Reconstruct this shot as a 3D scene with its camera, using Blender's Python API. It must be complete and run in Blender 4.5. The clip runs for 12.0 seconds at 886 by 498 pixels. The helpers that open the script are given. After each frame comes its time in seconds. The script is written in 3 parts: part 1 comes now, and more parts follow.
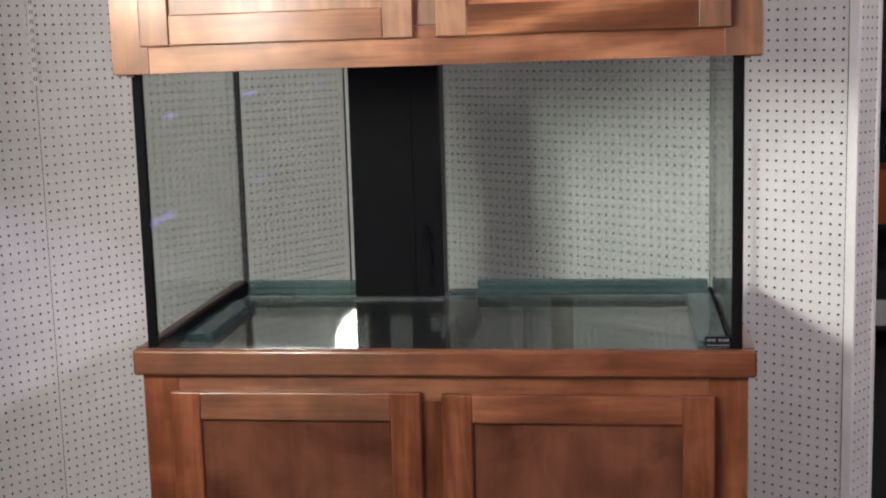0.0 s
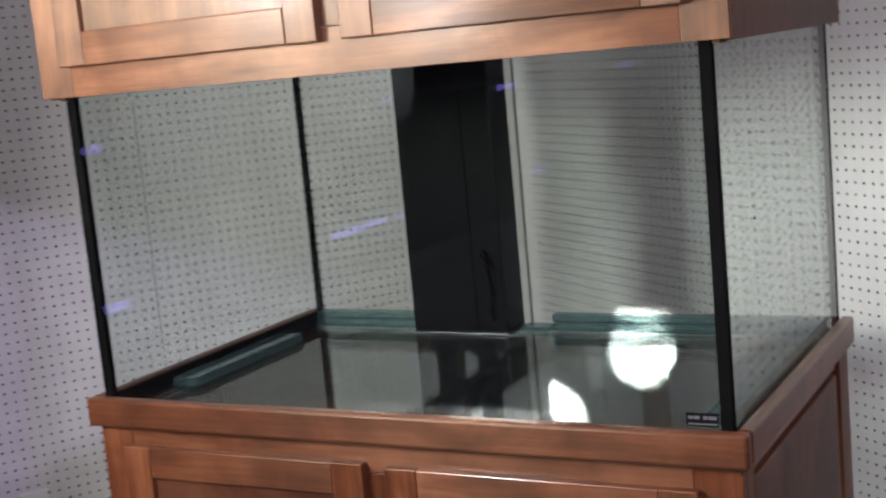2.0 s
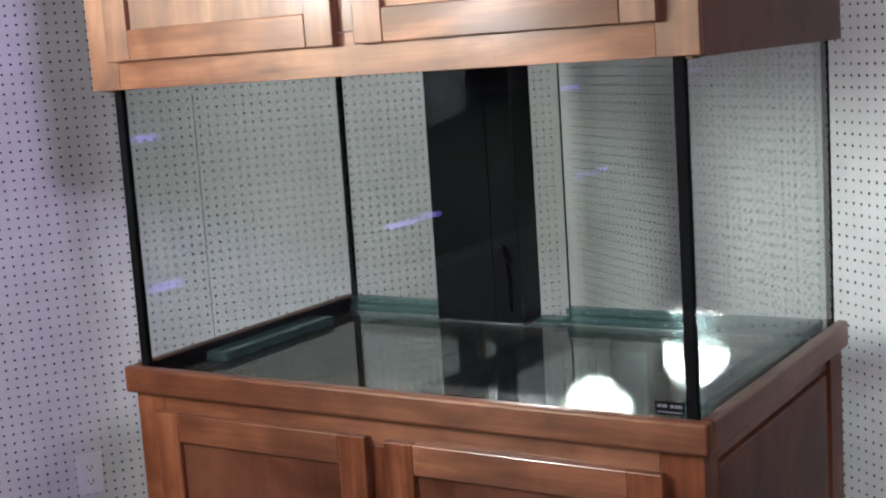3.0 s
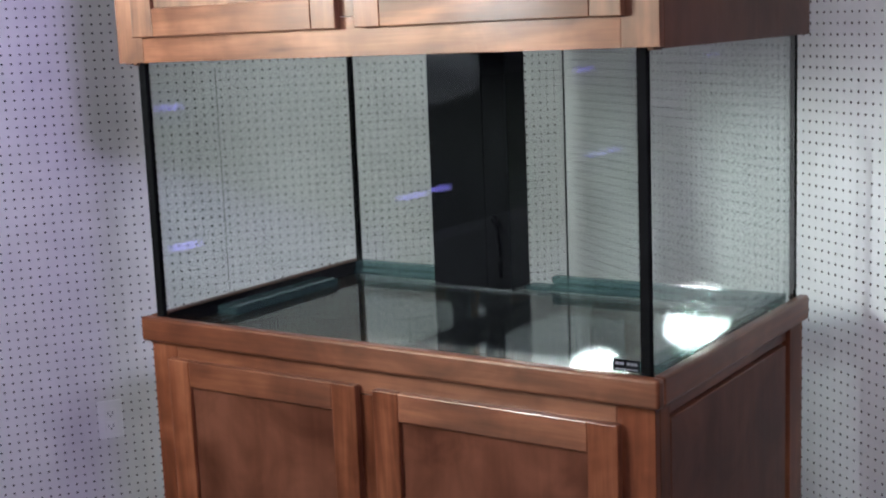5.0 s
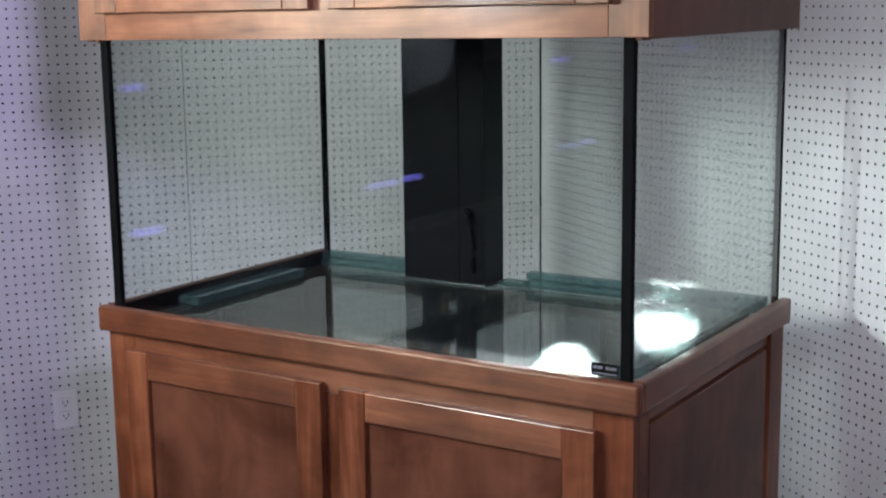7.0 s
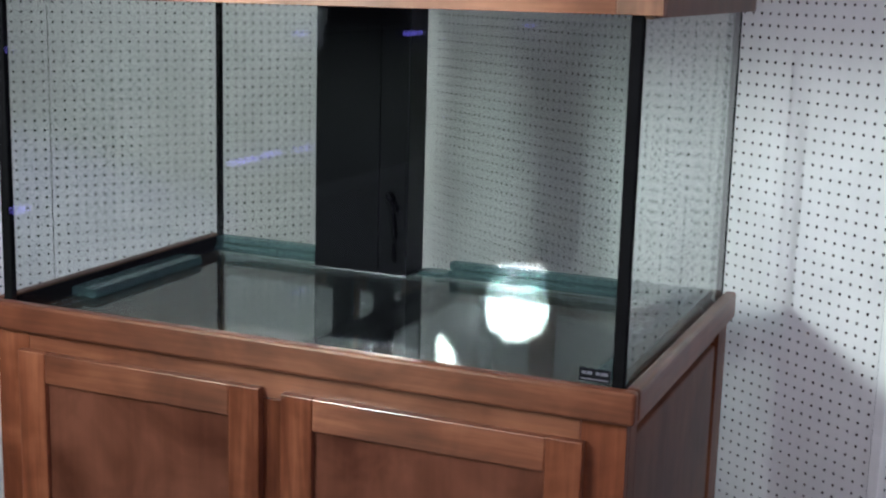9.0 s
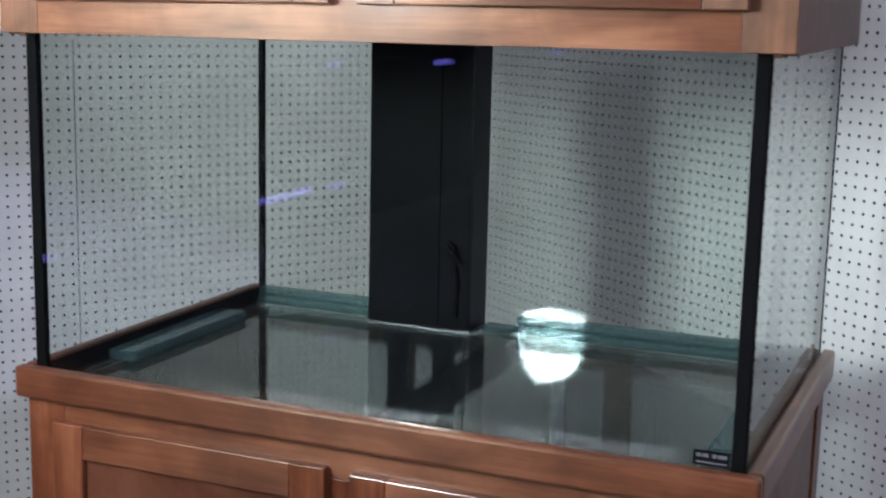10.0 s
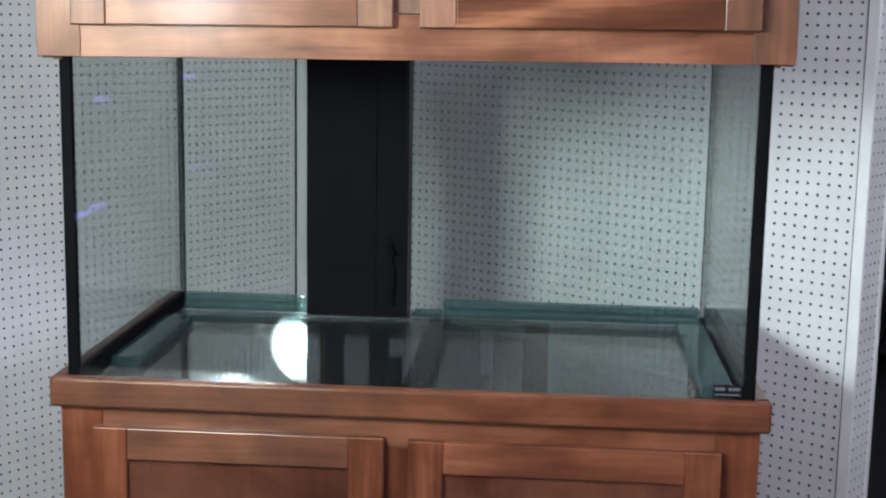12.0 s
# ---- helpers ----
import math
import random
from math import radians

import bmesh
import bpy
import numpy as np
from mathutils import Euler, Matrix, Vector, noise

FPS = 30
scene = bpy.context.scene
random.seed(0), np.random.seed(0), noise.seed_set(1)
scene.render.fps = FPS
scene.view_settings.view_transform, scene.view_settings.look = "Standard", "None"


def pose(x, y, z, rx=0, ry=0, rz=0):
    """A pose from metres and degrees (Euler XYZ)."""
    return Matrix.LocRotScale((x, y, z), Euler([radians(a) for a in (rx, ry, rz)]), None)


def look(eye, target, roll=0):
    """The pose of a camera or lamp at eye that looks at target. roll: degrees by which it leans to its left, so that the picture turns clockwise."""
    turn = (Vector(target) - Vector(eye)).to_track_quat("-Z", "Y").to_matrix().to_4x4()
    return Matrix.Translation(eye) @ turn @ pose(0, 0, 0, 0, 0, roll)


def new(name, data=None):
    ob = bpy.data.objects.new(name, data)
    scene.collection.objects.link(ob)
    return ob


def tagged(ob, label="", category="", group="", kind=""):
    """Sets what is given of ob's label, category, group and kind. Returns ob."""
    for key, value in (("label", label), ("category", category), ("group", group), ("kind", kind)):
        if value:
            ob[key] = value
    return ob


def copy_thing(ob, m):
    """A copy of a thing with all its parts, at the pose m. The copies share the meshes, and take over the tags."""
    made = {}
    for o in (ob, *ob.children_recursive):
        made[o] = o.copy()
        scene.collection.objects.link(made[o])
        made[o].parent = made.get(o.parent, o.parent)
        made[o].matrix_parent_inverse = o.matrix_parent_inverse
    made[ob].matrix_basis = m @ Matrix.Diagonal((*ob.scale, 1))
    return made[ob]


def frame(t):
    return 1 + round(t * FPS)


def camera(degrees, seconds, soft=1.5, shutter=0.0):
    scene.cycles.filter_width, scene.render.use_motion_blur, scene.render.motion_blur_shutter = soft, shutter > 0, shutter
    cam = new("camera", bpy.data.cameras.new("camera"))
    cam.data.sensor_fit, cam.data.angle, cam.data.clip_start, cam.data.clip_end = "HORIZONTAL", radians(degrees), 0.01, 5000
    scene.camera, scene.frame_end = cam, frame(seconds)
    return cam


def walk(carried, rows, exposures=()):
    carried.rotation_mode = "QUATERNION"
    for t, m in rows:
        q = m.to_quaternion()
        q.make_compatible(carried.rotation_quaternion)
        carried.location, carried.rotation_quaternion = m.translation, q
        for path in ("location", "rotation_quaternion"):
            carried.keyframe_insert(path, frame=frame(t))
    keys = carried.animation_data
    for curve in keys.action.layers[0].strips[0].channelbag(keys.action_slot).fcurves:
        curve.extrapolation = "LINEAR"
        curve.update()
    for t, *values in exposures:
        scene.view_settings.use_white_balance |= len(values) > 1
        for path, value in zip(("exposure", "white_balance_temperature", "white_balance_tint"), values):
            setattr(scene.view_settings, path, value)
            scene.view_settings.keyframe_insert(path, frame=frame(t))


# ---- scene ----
cam = camera(36.3, 12.0, soft=2.15, shutter=0.3)
PATH = [
    (0, (0.361, -2.629, 1.533), (0.108, -0.67, 1.216), -1.6),
    (0.5, (0.55, -2.538, 1.528), (0.161, -0.601, 1.218), -2.7),
    (1, (0.743, -2.339, 1.523), (0.263, -0.427, 1.189), -2.4),
    (1.5, (0.897, -2.011, 1.498), (0.32, -0.123, 1.175), -4.2),
    (2, (1.168, -1.866, 1.513), (0.231, -0.127, 1.204), -5.3),
    (2.5, (1.302, -1.887, 1.519), (0.264, -0.204, 1.222), -4.5),
    (4.5, (1.601, -2.084, 1.537), (0.486, -0.459, 1.199), -2.5),
    (5, (1.602, -2.089, 1.538), (0.501, -0.454, 1.2), -2.3),
    (5.5, (1.6, -2.089, 1.538), (0.503, -0.451, 1.201), -2.1),
    (6, (1.582, -2.065, 1.534), (0.493, -0.423, 1.194), -1.7),
    (6.5, (1.555, -2.031, 1.534), (0.48, -0.382, 1.183), -1.2),
    (8.5, (1.295, -1.953, 1.519), (0.422, -0.195, 1.136), 1.1),
    (9, (1.129, -1.956, 1.523), (0.369, -0.148, 1.127), 1.6),
    (9.5, (1.022, -1.864, 1.519), (0.27, -0.053, 1.123), 1.7),
    (10, (0.908, -1.782, 1.534), (0.146, 0.031, 1.171), 1.3),
    (10.5, (0.697, -1.828, 1.529), (0.12, 0.058, 1.197), 1.6),
    (11, (0.509, -1.942, 1.533), (0.113, -0.009, 1.208), 1.6),
    (11.5, (0.39, -2.09, 1.534), (0.104, -0.138, 1.202), 1.2),
    (12, (0.237, -2.27, 1.54), (0.088, -0.304, 1.204), 1.0),
]
walk(cam, [(t, look(eye, target, roll)) for t, eye, target, roll in PATH],
     [(0, -0.10, 6400, 20), (2.5, -0.06, 6000, 17), (4.3, -0.03, 5700, 15), (6.7, -0.03, 5650, 14), (8.5, -0.05, 5600, 13), (12, -0.04, 5500, 12)])

# ---- world and light ----
world = bpy.data.worlds.new("world")
scene.world = world
world.use_nodes = True
world.node_tree.nodes["Background"].inputs["Color"].default_value = (0.62, 0.66, 0.8, 1)
world.node_tree.nodes["Background"].inputs["Strength"].default_value = 0.05

scene.cycles.sample_clamp_indirect = 0.0
GLOBE = 195.0     # radiance of the two dish lamps
CEILING = 8.0     # radiance of the added ceiling fill panels
BLUE = 3.8        # radiance of the blue display lights
WHITE = 66.0       # radiance of the added white fill panel
VIOLET = 350.0     # radiance of the violet-white hanging light


# ---- materials ----
def material(name):
    m = bpy.data.materials.new(name)
    m.use_nodes = True
    nt = m.node_tree
    b = nt.nodes["Principled BSDF"]
    return m, nt, b


def node(nt, kind, **values):
    n = nt.nodes.new(kind)
    for k, v in values.items():
        n.inputs[k].default_value = v
    return n


def ramp(nt, fac, stops):
    r = nt.nodes.new("ShaderNodeValToRGB")
    while len(r.color_ramp.elements) < len(stops):
        r.color_ramp.elements.new(0.5)
    for e, (p, c) in zip(r.color_ramp.elements, stops):
        e.position, e.color = p, (*c, 1)
    nt.links.new(fac, r.inputs["Fac"])
    return r.outputs["Color"]


def coords(nt, scale, random_shift=True):
    """Object coordinates stretched by scale, shifted for each object."""
    tc = nt.nodes.new("ShaderNodeTexCoord")
    mp = nt.nodes.new("ShaderNodeMapping")
    mp.inputs["Scale"].default_value = scale
    nt.links.new(tc.outputs["Object"], mp.inputs["Vector"])
    if random_shift:
        info = nt.nodes.new("ShaderNodeObjectInfo")
        mul = nt.nodes.new("ShaderNodeMath")
        mul.operation = "MULTIPLY"
        mul.inputs[1].default_value = 37.0
        nt.links.new(info.outputs["Random"], mul.inputs[0])
        cmb = nt.nodes.new("ShaderNodeCombineXYZ")
        for i in range(3):
            nt.links.new(mul.outputs[0], cmb.inputs[i])
        nt.links.new(cmb.outputs[0], mp.inputs["Location"])
    return mp.outputs["Vector"]


def bump(nt, b, height, strength, distance=0.002):
    bp = node(nt, "ShaderNodeBump", Strength=strength, Distance=distance)
    nt.links.new(height, bp.inputs["Height"])
    nt.links.new(bp.outputs["Normal"], b.inputs["Normal"])


def wood(name, axis, dark, mid, light, rough=0.38, spec=0.4, blotch=0.4, coat=0.3, arches=0.3):
    """Stained hardwood with the grain along one axis: fine pores, broad cathedral figure and soft stain blotches."""
    m, nt, b = material(name)
    k = "xyz".index(axis)
    s_pore, s_band, s_ring = [150, 150, 150], [13, 13, 13], [26, 26, 26]
    s_pore[k], s_band[k], s_ring[k] = 7.0, 1.5, 3.0
    n1 = node(nt, "ShaderNodeTexNoise", Scale=1.0, Detail=4.0, Roughness=0.6, Distortion=0.2)
    nt.links.new(coords(nt, s_pore), n1.inputs["Vector"])
    n2 = node(nt, "ShaderNodeTexNoise", Scale=1.0, Detail=2.5, Roughness=0.5, Distortion=2.2)
    nt.links.new(coords(nt, s_band), n2.inputs["Vector"])
    n3 = node(nt, "ShaderNodeTexNoise", Scale=7.0, Detail=3.0, Roughness=0.55, Distortion=0.6)
    nt.links.new(coords(nt, (1, 1, 1)), n3.inputs["Vector"])
    # growth rings cut lengthwise: contour lines of a slow field give arched figure
    n4 = node(nt, "ShaderNodeTexNoise", Scale=0.22, Detail=1.0, Roughness=0.4, Distortion=0.35)
    nt.links.new(coords(nt, s_ring), n4.inputs["Vector"])
    rings = nt.nodes.new("ShaderNodeMath")
    rings.operation = "MULTIPLY"
    rings.inputs[1].default_value = 11.0
    nt.links.new(n4.outputs["Fac"], rings.inputs[0])
    saw = nt.nodes.new("ShaderNodeMath")
    saw.operation = "PINGPONG"
    saw.inputs[1].default_value = 1.0
    nt.links.new(rings.outputs[0], saw.inputs[0])
    figure = nt.nodes.new("ShaderNodeMix")
    figure.inputs["Factor"].default_value = arches
    nt.links.new(n2.outputs["Fac"], figure.inputs["A"])
    nt.links.new(saw.outputs[0], figure.inputs["B"])
    grain = nt.nodes.new("ShaderNodeMix")
    grain.inputs["Factor"].default_value = 0.66
    nt.links.new(n1.outputs["Fac"], grain.inputs["A"])
    nt.links.new(figure.outputs["Result"], grain.inputs["B"])
    mix = nt.nodes.new("ShaderNodeMix")
    mix.inputs["Factor"].default_value = blotch
    nt.links.new(grain.outputs["Result"], mix.inputs["A"])
    nt.links.new(n3.outputs["Fac"], mix.inputs["B"])
    col = ramp(nt, mix.outputs["Result"], [(0.36, dark), (0.5, mid), (0.64, light)])
    info = nt.nodes.new("ShaderNodeObjectInfo")
    val = node(nt, "ShaderNodeMapRange")
    val.inputs["To Min"].default_value, val.inputs["To Max"].default_value = 0.84, 1.14
    nt.links.new(info.outputs["Random"], val.inputs["Value"])
    hsv = nt.nodes.new("ShaderNodeHueSaturation")
    nt.links.new(col, hsv.inputs["Color"])
    nt.links.new(val.outputs["Result"], hsv.inputs["Value"])
    nt.links.new(hsv.outputs["Color"], b.inputs["Base Color"])
    rr = node(nt, "ShaderNodeMapRange")
    rr.inputs["To Min"].default_value, rr.inputs["To Max"].default_value = rough - 0.05, rough + 0.1
    nt.links.new(n1.outputs["Fac"], rr.inputs["Value"])
    nt.links.new(rr.outputs["Result"], b.inputs["Roughness"])
    b.inputs["Specular IOR Level"].default_value = spec
    # polished fibres spread the gloss across the grain
    grain_way = [0.06, 0.05, 0.06]
    grain_way[k] = 1
    along = node(nt, "ShaderNodeVectorTransform", Vector=grain_way)
    along.vector_type, along.convert_from, along.convert_to = "VECTOR", "OBJECT", "WORLD"
    geo = nt.nodes.new("ShaderNodeNewGeometry")
    across = nt.nodes.new("ShaderNodeVectorMath")
    across.operation = "CROSS_PRODUCT"
    nt.links.new(geo.outputs["Normal"], across.inputs[0])
    nt.links.new(along.outputs[0], across.inputs[1])
    nt.links.new(across.outputs[0], b.inputs["Tangent"])
    b.inputs["Anisotropic"].default_value = 0.6
    b.inputs["Coat Weight"].default_value = coat
    b.inputs["Coat Roughness"].default_value = 0.16
    b.inputs["Specular Tint"].default_value = (1.0, 0.78, 0.56, 1)
    bump(nt, b, n1.outputs["Fac"], 0.12, 0.0005)
    return m


D1, M1, L1 = (0.036, 0.0092, 0.0042), (0.084, 0.0258, 0.0108), (0.15, 0.0545, 0.0245)
wood_x = wood("alder_grain_x", "x", D1, M1, L1)
wood_z = wood("alder_grain_z", "z", D1, M1, L1, 0.42, 0.22)
wood_y = wood("alder_grain_y", "y", D1, M1, L1)
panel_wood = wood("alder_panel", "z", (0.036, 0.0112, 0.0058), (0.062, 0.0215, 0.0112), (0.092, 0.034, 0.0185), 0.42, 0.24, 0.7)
D2, M2, L2 = (0.048, 0.017, 0.0085), (0.106, 0.0405, 0.0195), (0.19, 0.085, 0.043)
pale_x = wood("pale_alder_grain_x", "x", D2, M2, L2, 0.42, 0.42, 0.42, 0.1)
pale_z = wood("pale_alder_grain_z", "z", D2, M2, L2, 0.42, 0.42, 0.42, 0.1)
raw_wood = wood("inner_ply", "x", (0.1, 0.055, 0.03), (0.17, 0.1, 0.06), (0.24, 0.15, 0.09), 0.6, 0.3, coat=0.0)
flame_x = wood("figured_alder_panel", "x", (0.05, 0.0145, 0.006), (0.092, 0.031, 0.0125), (0.24, 0.1, 0.045), 0.44, 0.4, 0.2, 0.08, 0.55)


def painted(name, colour, rough, spots=0.04, scale=9.0, grain=0.1):
    m, nt, b = material(name)
    n1 = node(nt, "ShaderNodeTexNoise", Scale=scale, Detail=6.0, Roughness=0.6)
    nt.links.new(coords(nt, (1, 1, 1)), n1.inputs["Vector"])
    lo = tuple(c * (1 - spots * 2) for c in colour)
    hi = tuple(min(1, c * (1 + spots)) for c in colour)
    nt.links.new(ramp(nt, n1.outputs["Fac"], [(0.3, lo), (0.62, hi)]), b.inputs["Base Color"])
    b.inputs["Roughness"].default_value = rough
    n2 = node(nt, "ShaderNodeTexNoise", Scale=420.0, Detail=2.0)
    nt.links.new(coords(nt, (1, 1, 1)), n2.inputs["Vector"])
    bump(nt, b, n2.outputs["Fac"], grain, 0.0008)
    return m


peg_paint = painted("pegboard_paint", (0.72, 0.70, 0.67), 0.5)
hardboard = painted("bare_hardboard", (0.07, 0.045, 0.03), 0.8)
trim_paint = painted("trim_paint", (0.78, 0.76, 0.73), 0.4)
# Backing behind the pegboard, near-black: shade inside the holes as colour
hole_shade = painted("hole_shade_paint", (0.022, 0.02, 0.018), 0.9)
# Room colours darkened in place of dim light, so glass reflections stay dark
dim_room_paint = painted("dim_room_paint", (0.04, 0.038, 0.042), 0.8)
dim_ceiling_paint = painted("dim_ceiling_paint", (0.3, 0.3, 0.31), 0.9)
floor_paint = painted("dim_concrete", (0.05, 0.048, 0.046), 0.55, 0.15, 3.0, 0.2)
plastic_white = painted("white_plastic", (0.86, 0.84, 0.82), 0.35, 0.02)
acrylic = painted("black_acrylic", (0.0028, 0.0028, 0.0034), 0.55, 0.2, 6.0, 0.03)
acrylic.node_tree.nodes["Principled BSDF"].inputs["Specular IOR Level"].default_value = 0.06
acrylic_gloss = painted("gloss_black_acrylic", (0.005, 0.005, 0.006), 0.3, 0.2, 6.0, 0.02)
acrylic_gloss.node_tree.nodes["Principled BSDF"].inputs["Specular IOR Level"].default_value = 0.1
silicone = painted("black_silicone", (0.003, 0.003, 0.003), 0.7, 0.2)
silicone.node_tree.nodes["Principled BSDF"].inputs["Specular IOR Level"].default_value = 0.03
dark_rubber = painted("black_pipe", (0.009, 0.009, 0.011), 0.45, 0.2)
slot_dark = painted("dark_slot", (0.03, 0.03, 0.03), 0.7)
orange_card = painted("orange_card", (0.6, 0.14, 0.03), 0.6)
grey_metal = painted("grey_metal", (0.34, 0.34, 0.35), 0.45)
label_grey = painted("label_print", (0.085, 0.085, 0.09), 0.5)
black_cloth = painted("black_goods", (0.02, 0.02, 0.024), 0.8)


def glass(name, tint, haze=0.0, gloss=0.05, dust=0.0):
    """Clear sheet glass: see-through, with gloss that grows towards grazing angles on each face."""
    m, nt, b = material(name)
    nt.nodes.remove(b)
    tr = node(nt, "ShaderNodeBsdfTransparent", Color=(*tint, 1))
    gl = node(nt, "ShaderNodeBsdfGlossy", Roughness=haze)
    lw = node(nt, "ShaderNodeLayerWeight", Blend=0.5)
    power = nt.nodes.new("ShaderNodeMath")
    power.operation = "POWER"
    power.inputs[1].default_value = 5.0
    nt.links.new(lw.outputs["Facing"], power.inputs[0])
    scale = nt.nodes.new("ShaderNodeMath")
    scale.operation = "MULTIPLY_ADD"
    scale.inputs[1].default_value, scale.inputs[2].default_value = 1.0 - gloss, gloss
    nt.links.new(power.outputs[0], scale.inputs[0])
    mx = nt.nodes.new("ShaderNodeMixShader")
    nt.links.new(scale.outputs[0], mx.inputs[0])
    nt.links.new(tr.outputs[0], mx.inputs[1])
    nt.links.new(gl.outputs[0], mx.inputs[2])
    out = nt.nodes["Material Output"].inputs["Surface"]
    nt.links.new(mx.outputs[0], out)
    if dust:
        # wiped dust and dried water marks
        streak = node(nt, "ShaderNodeTexNoise", Scale=5.0, Detail=5.0, Roughness=0.65, Distortion=1.2)
        nt.links.new(coords(nt, (1.0, 1.6, 0.6)), streak.inputs["Vector"])
        amount = node(nt, "ShaderNodeMapRange")
        amount.inputs["From Min"].default_value, amount.inputs["From Max"].default_value = 0.38, 0.68
        amount.inputs["To Min"].default_value, amount.inputs["To Max"].default_value = dust * 0.3, dust * 1.7
        nt.links.new(streak.outputs["Fac"], amount.inputs["Value"])
        film = node(nt, "ShaderNodeBsdfDiffuse", Color=(0.75, 0.76, 0.74, 1))
        top = nt.nodes.new("ShaderNodeMixShader")
        nt.links.new(amount.outputs["Result"], top.inputs[0])
        nt.links.new(mx.outputs[0], top.inputs[1])
        nt.links.new(film.outputs[0], top.inputs[2])
        nt.links.new(top.outputs[0], out)
    return m


pane_glass = glass("sheet_glass", (0.945, 0.965, 0.955), 0.018)
floor_glass = glass("bottom_glass", (0.83, 0.89, 0.88), dust=0.006)
# the bottom pane is scratched: most of what shows through it is slightly blurred
fnt = floor_glass.node_tree
clear = [n for n in fnt.nodes if n.bl_idname == "ShaderNodeBsdfTransparent"][0]
blur = node(fnt, "ShaderNodeBsdfRefraction", Color=(0.84, 0.9, 0.89, 1), Roughness=0.045, IOR=1.45)
through_mix = node(fnt, "ShaderNodeMixShader", Fac=0.38)
target = clear.outputs[0].links[0].to_socket
fnt.links.new(clear.outputs[0], through_mix.inputs[1])
fnt.links.new(blur.outputs[0], through_mix.inputs[2])
fnt.links.new(through_mix.outputs[0], target)
strip_glass = glass("strip_glass", (0.55, 0.68, 0.67), 0.03, 0.02)
body = node(strip_glass.node_tree, "ShaderNodeBsdfDiffuse", Color=(0.15, 0.24, 0.235, 1))
blend = node(strip_glass.node_tree, "ShaderNodeMixShader", Fac=0.2)
out = strip_glass.node_tree.nodes["Material Output"].inputs["Surface"]
strip_glass.node_tree.links.new(out.links[0].from_socket, blend.inputs[1])
strip_glass.node_tree.links.new(body.outputs[0], blend.inputs[2])
strip_glass.node_tree.links.new(blend.outputs[0], out)
clear_silicone = glass("clear_silicone", (0.7, 0.74, 0.75), 0.3)


def glow(name, colour, strength):
    m, nt, b = material(name)
    b.inputs["Base Color"].default_value = (0.8, 0.8, 0.8, 1)
    b.inputs["Emission Color"].default_value = (*colour, 1)
    b.inputs["Emission Strength"].default_value = strength
    return m


globe_glow = glow("lamp_glow", (0.99, 1.0, 0.89), GLOBE)
fill_panel_glow = glow("fill_panel_glow", (1.0, 0.93, 0.93), CEILING)
violet_glow = glow("violet_glow", (0.74, 0.58, 1.0), VIOLET)
white_fill_glow = glow("white_fill_glow", (1.0, 0.95, 0.93), WHITE)
blue_glow = glow("blue_glow", (0.22, 0.16, 1.0), BLUE)


# ---- mesh helpers ----
def box(bm, x0, x1, y0, y1, z0, z1, r=0.0, seg=2):
    """A box with rounded edges, added to bm."""
    t = bmesh.new()
    bmesh.ops.create_cube(t, size=1.0)
    for v in t.verts:
        v.co = Vector(((x0 + x1) / 2 + v.co.x * (x1 - x0), (y0 + y1) / 2 + v.co.y * (y1 - y0), (z0 + z1) / 2 + v.co.z * (z1 - z0)))
    if r:
        bmesh.ops.bevel(t, geom=t.edges[:], offset=r, segments=seg, profile=0.5, affect="EDGES")
    join(bm, t)


def join(bm, t):
    me = bpy.data.meshes.new("t")
    t.to_mesh(me)
    t.free()
    bm.from_mesh(me)
    bpy.data.meshes.remove(me)


def tube(bm, points, radius, seg=14):
    """A round tube along points."""
    rings = []
    for i, p in enumerate(points):
        a = Vector(points[max(i - 1, 0)])
        b = Vector(points[min(i + 1, len(points) - 1)])
        q = (b - a).to_track_quat("Z", "Y")
        rings.append([bm.verts.new(Vector(p) + q @ Vector((radius * math.cos(k * math.tau / seg), radius * math.sin(k * math.tau / seg), 0))) for k in range(seg)])
    for a, b in zip(rings, rings[1:]):
        for k in range(seg):
            bm.faces.new((a[k], a[(k + 1) % seg], b[(k + 1) % seg], b[k]))
    bm.faces.new(list(reversed(rings[0])))
    bm.faces.new(rings[-1])


def lathe(bm, profile, seg=28, centre=(0, 0, 0)):
    """A turned shape from (radius, height) pairs."""
    c = Vector(centre)
    rings = [[bm.verts.new(c + Vector((max(r, 1e-4) * math.cos(k * math.tau / seg), max(r, 1e-4) * math.sin(k * math.tau / seg), h))) for k in range(seg)] for r, h in profile]
    for a, b in zip(rings, rings[1:]):
        for k in range(seg):
            bm.faces.new((a[k], a[(k + 1) % seg], b[(k + 1) % seg], b[k]))


def part(name, bm, mat, parent=None, label="", smooth=False):
    me = bpy.data.meshes.new(name)
    bmesh.ops.recalc_face_normals(bm, faces=bm.faces[:])
    bm.to_mesh(me)
    bm.free()
    me.materials.append(mat)
    if smooth:
        for p in me.polygons:
            p.use_smooth = True
    ob = new(name, me)
    if parent is not None:
        ob.parent = parent
    if label:
        tagged(ob, label)
    return ob


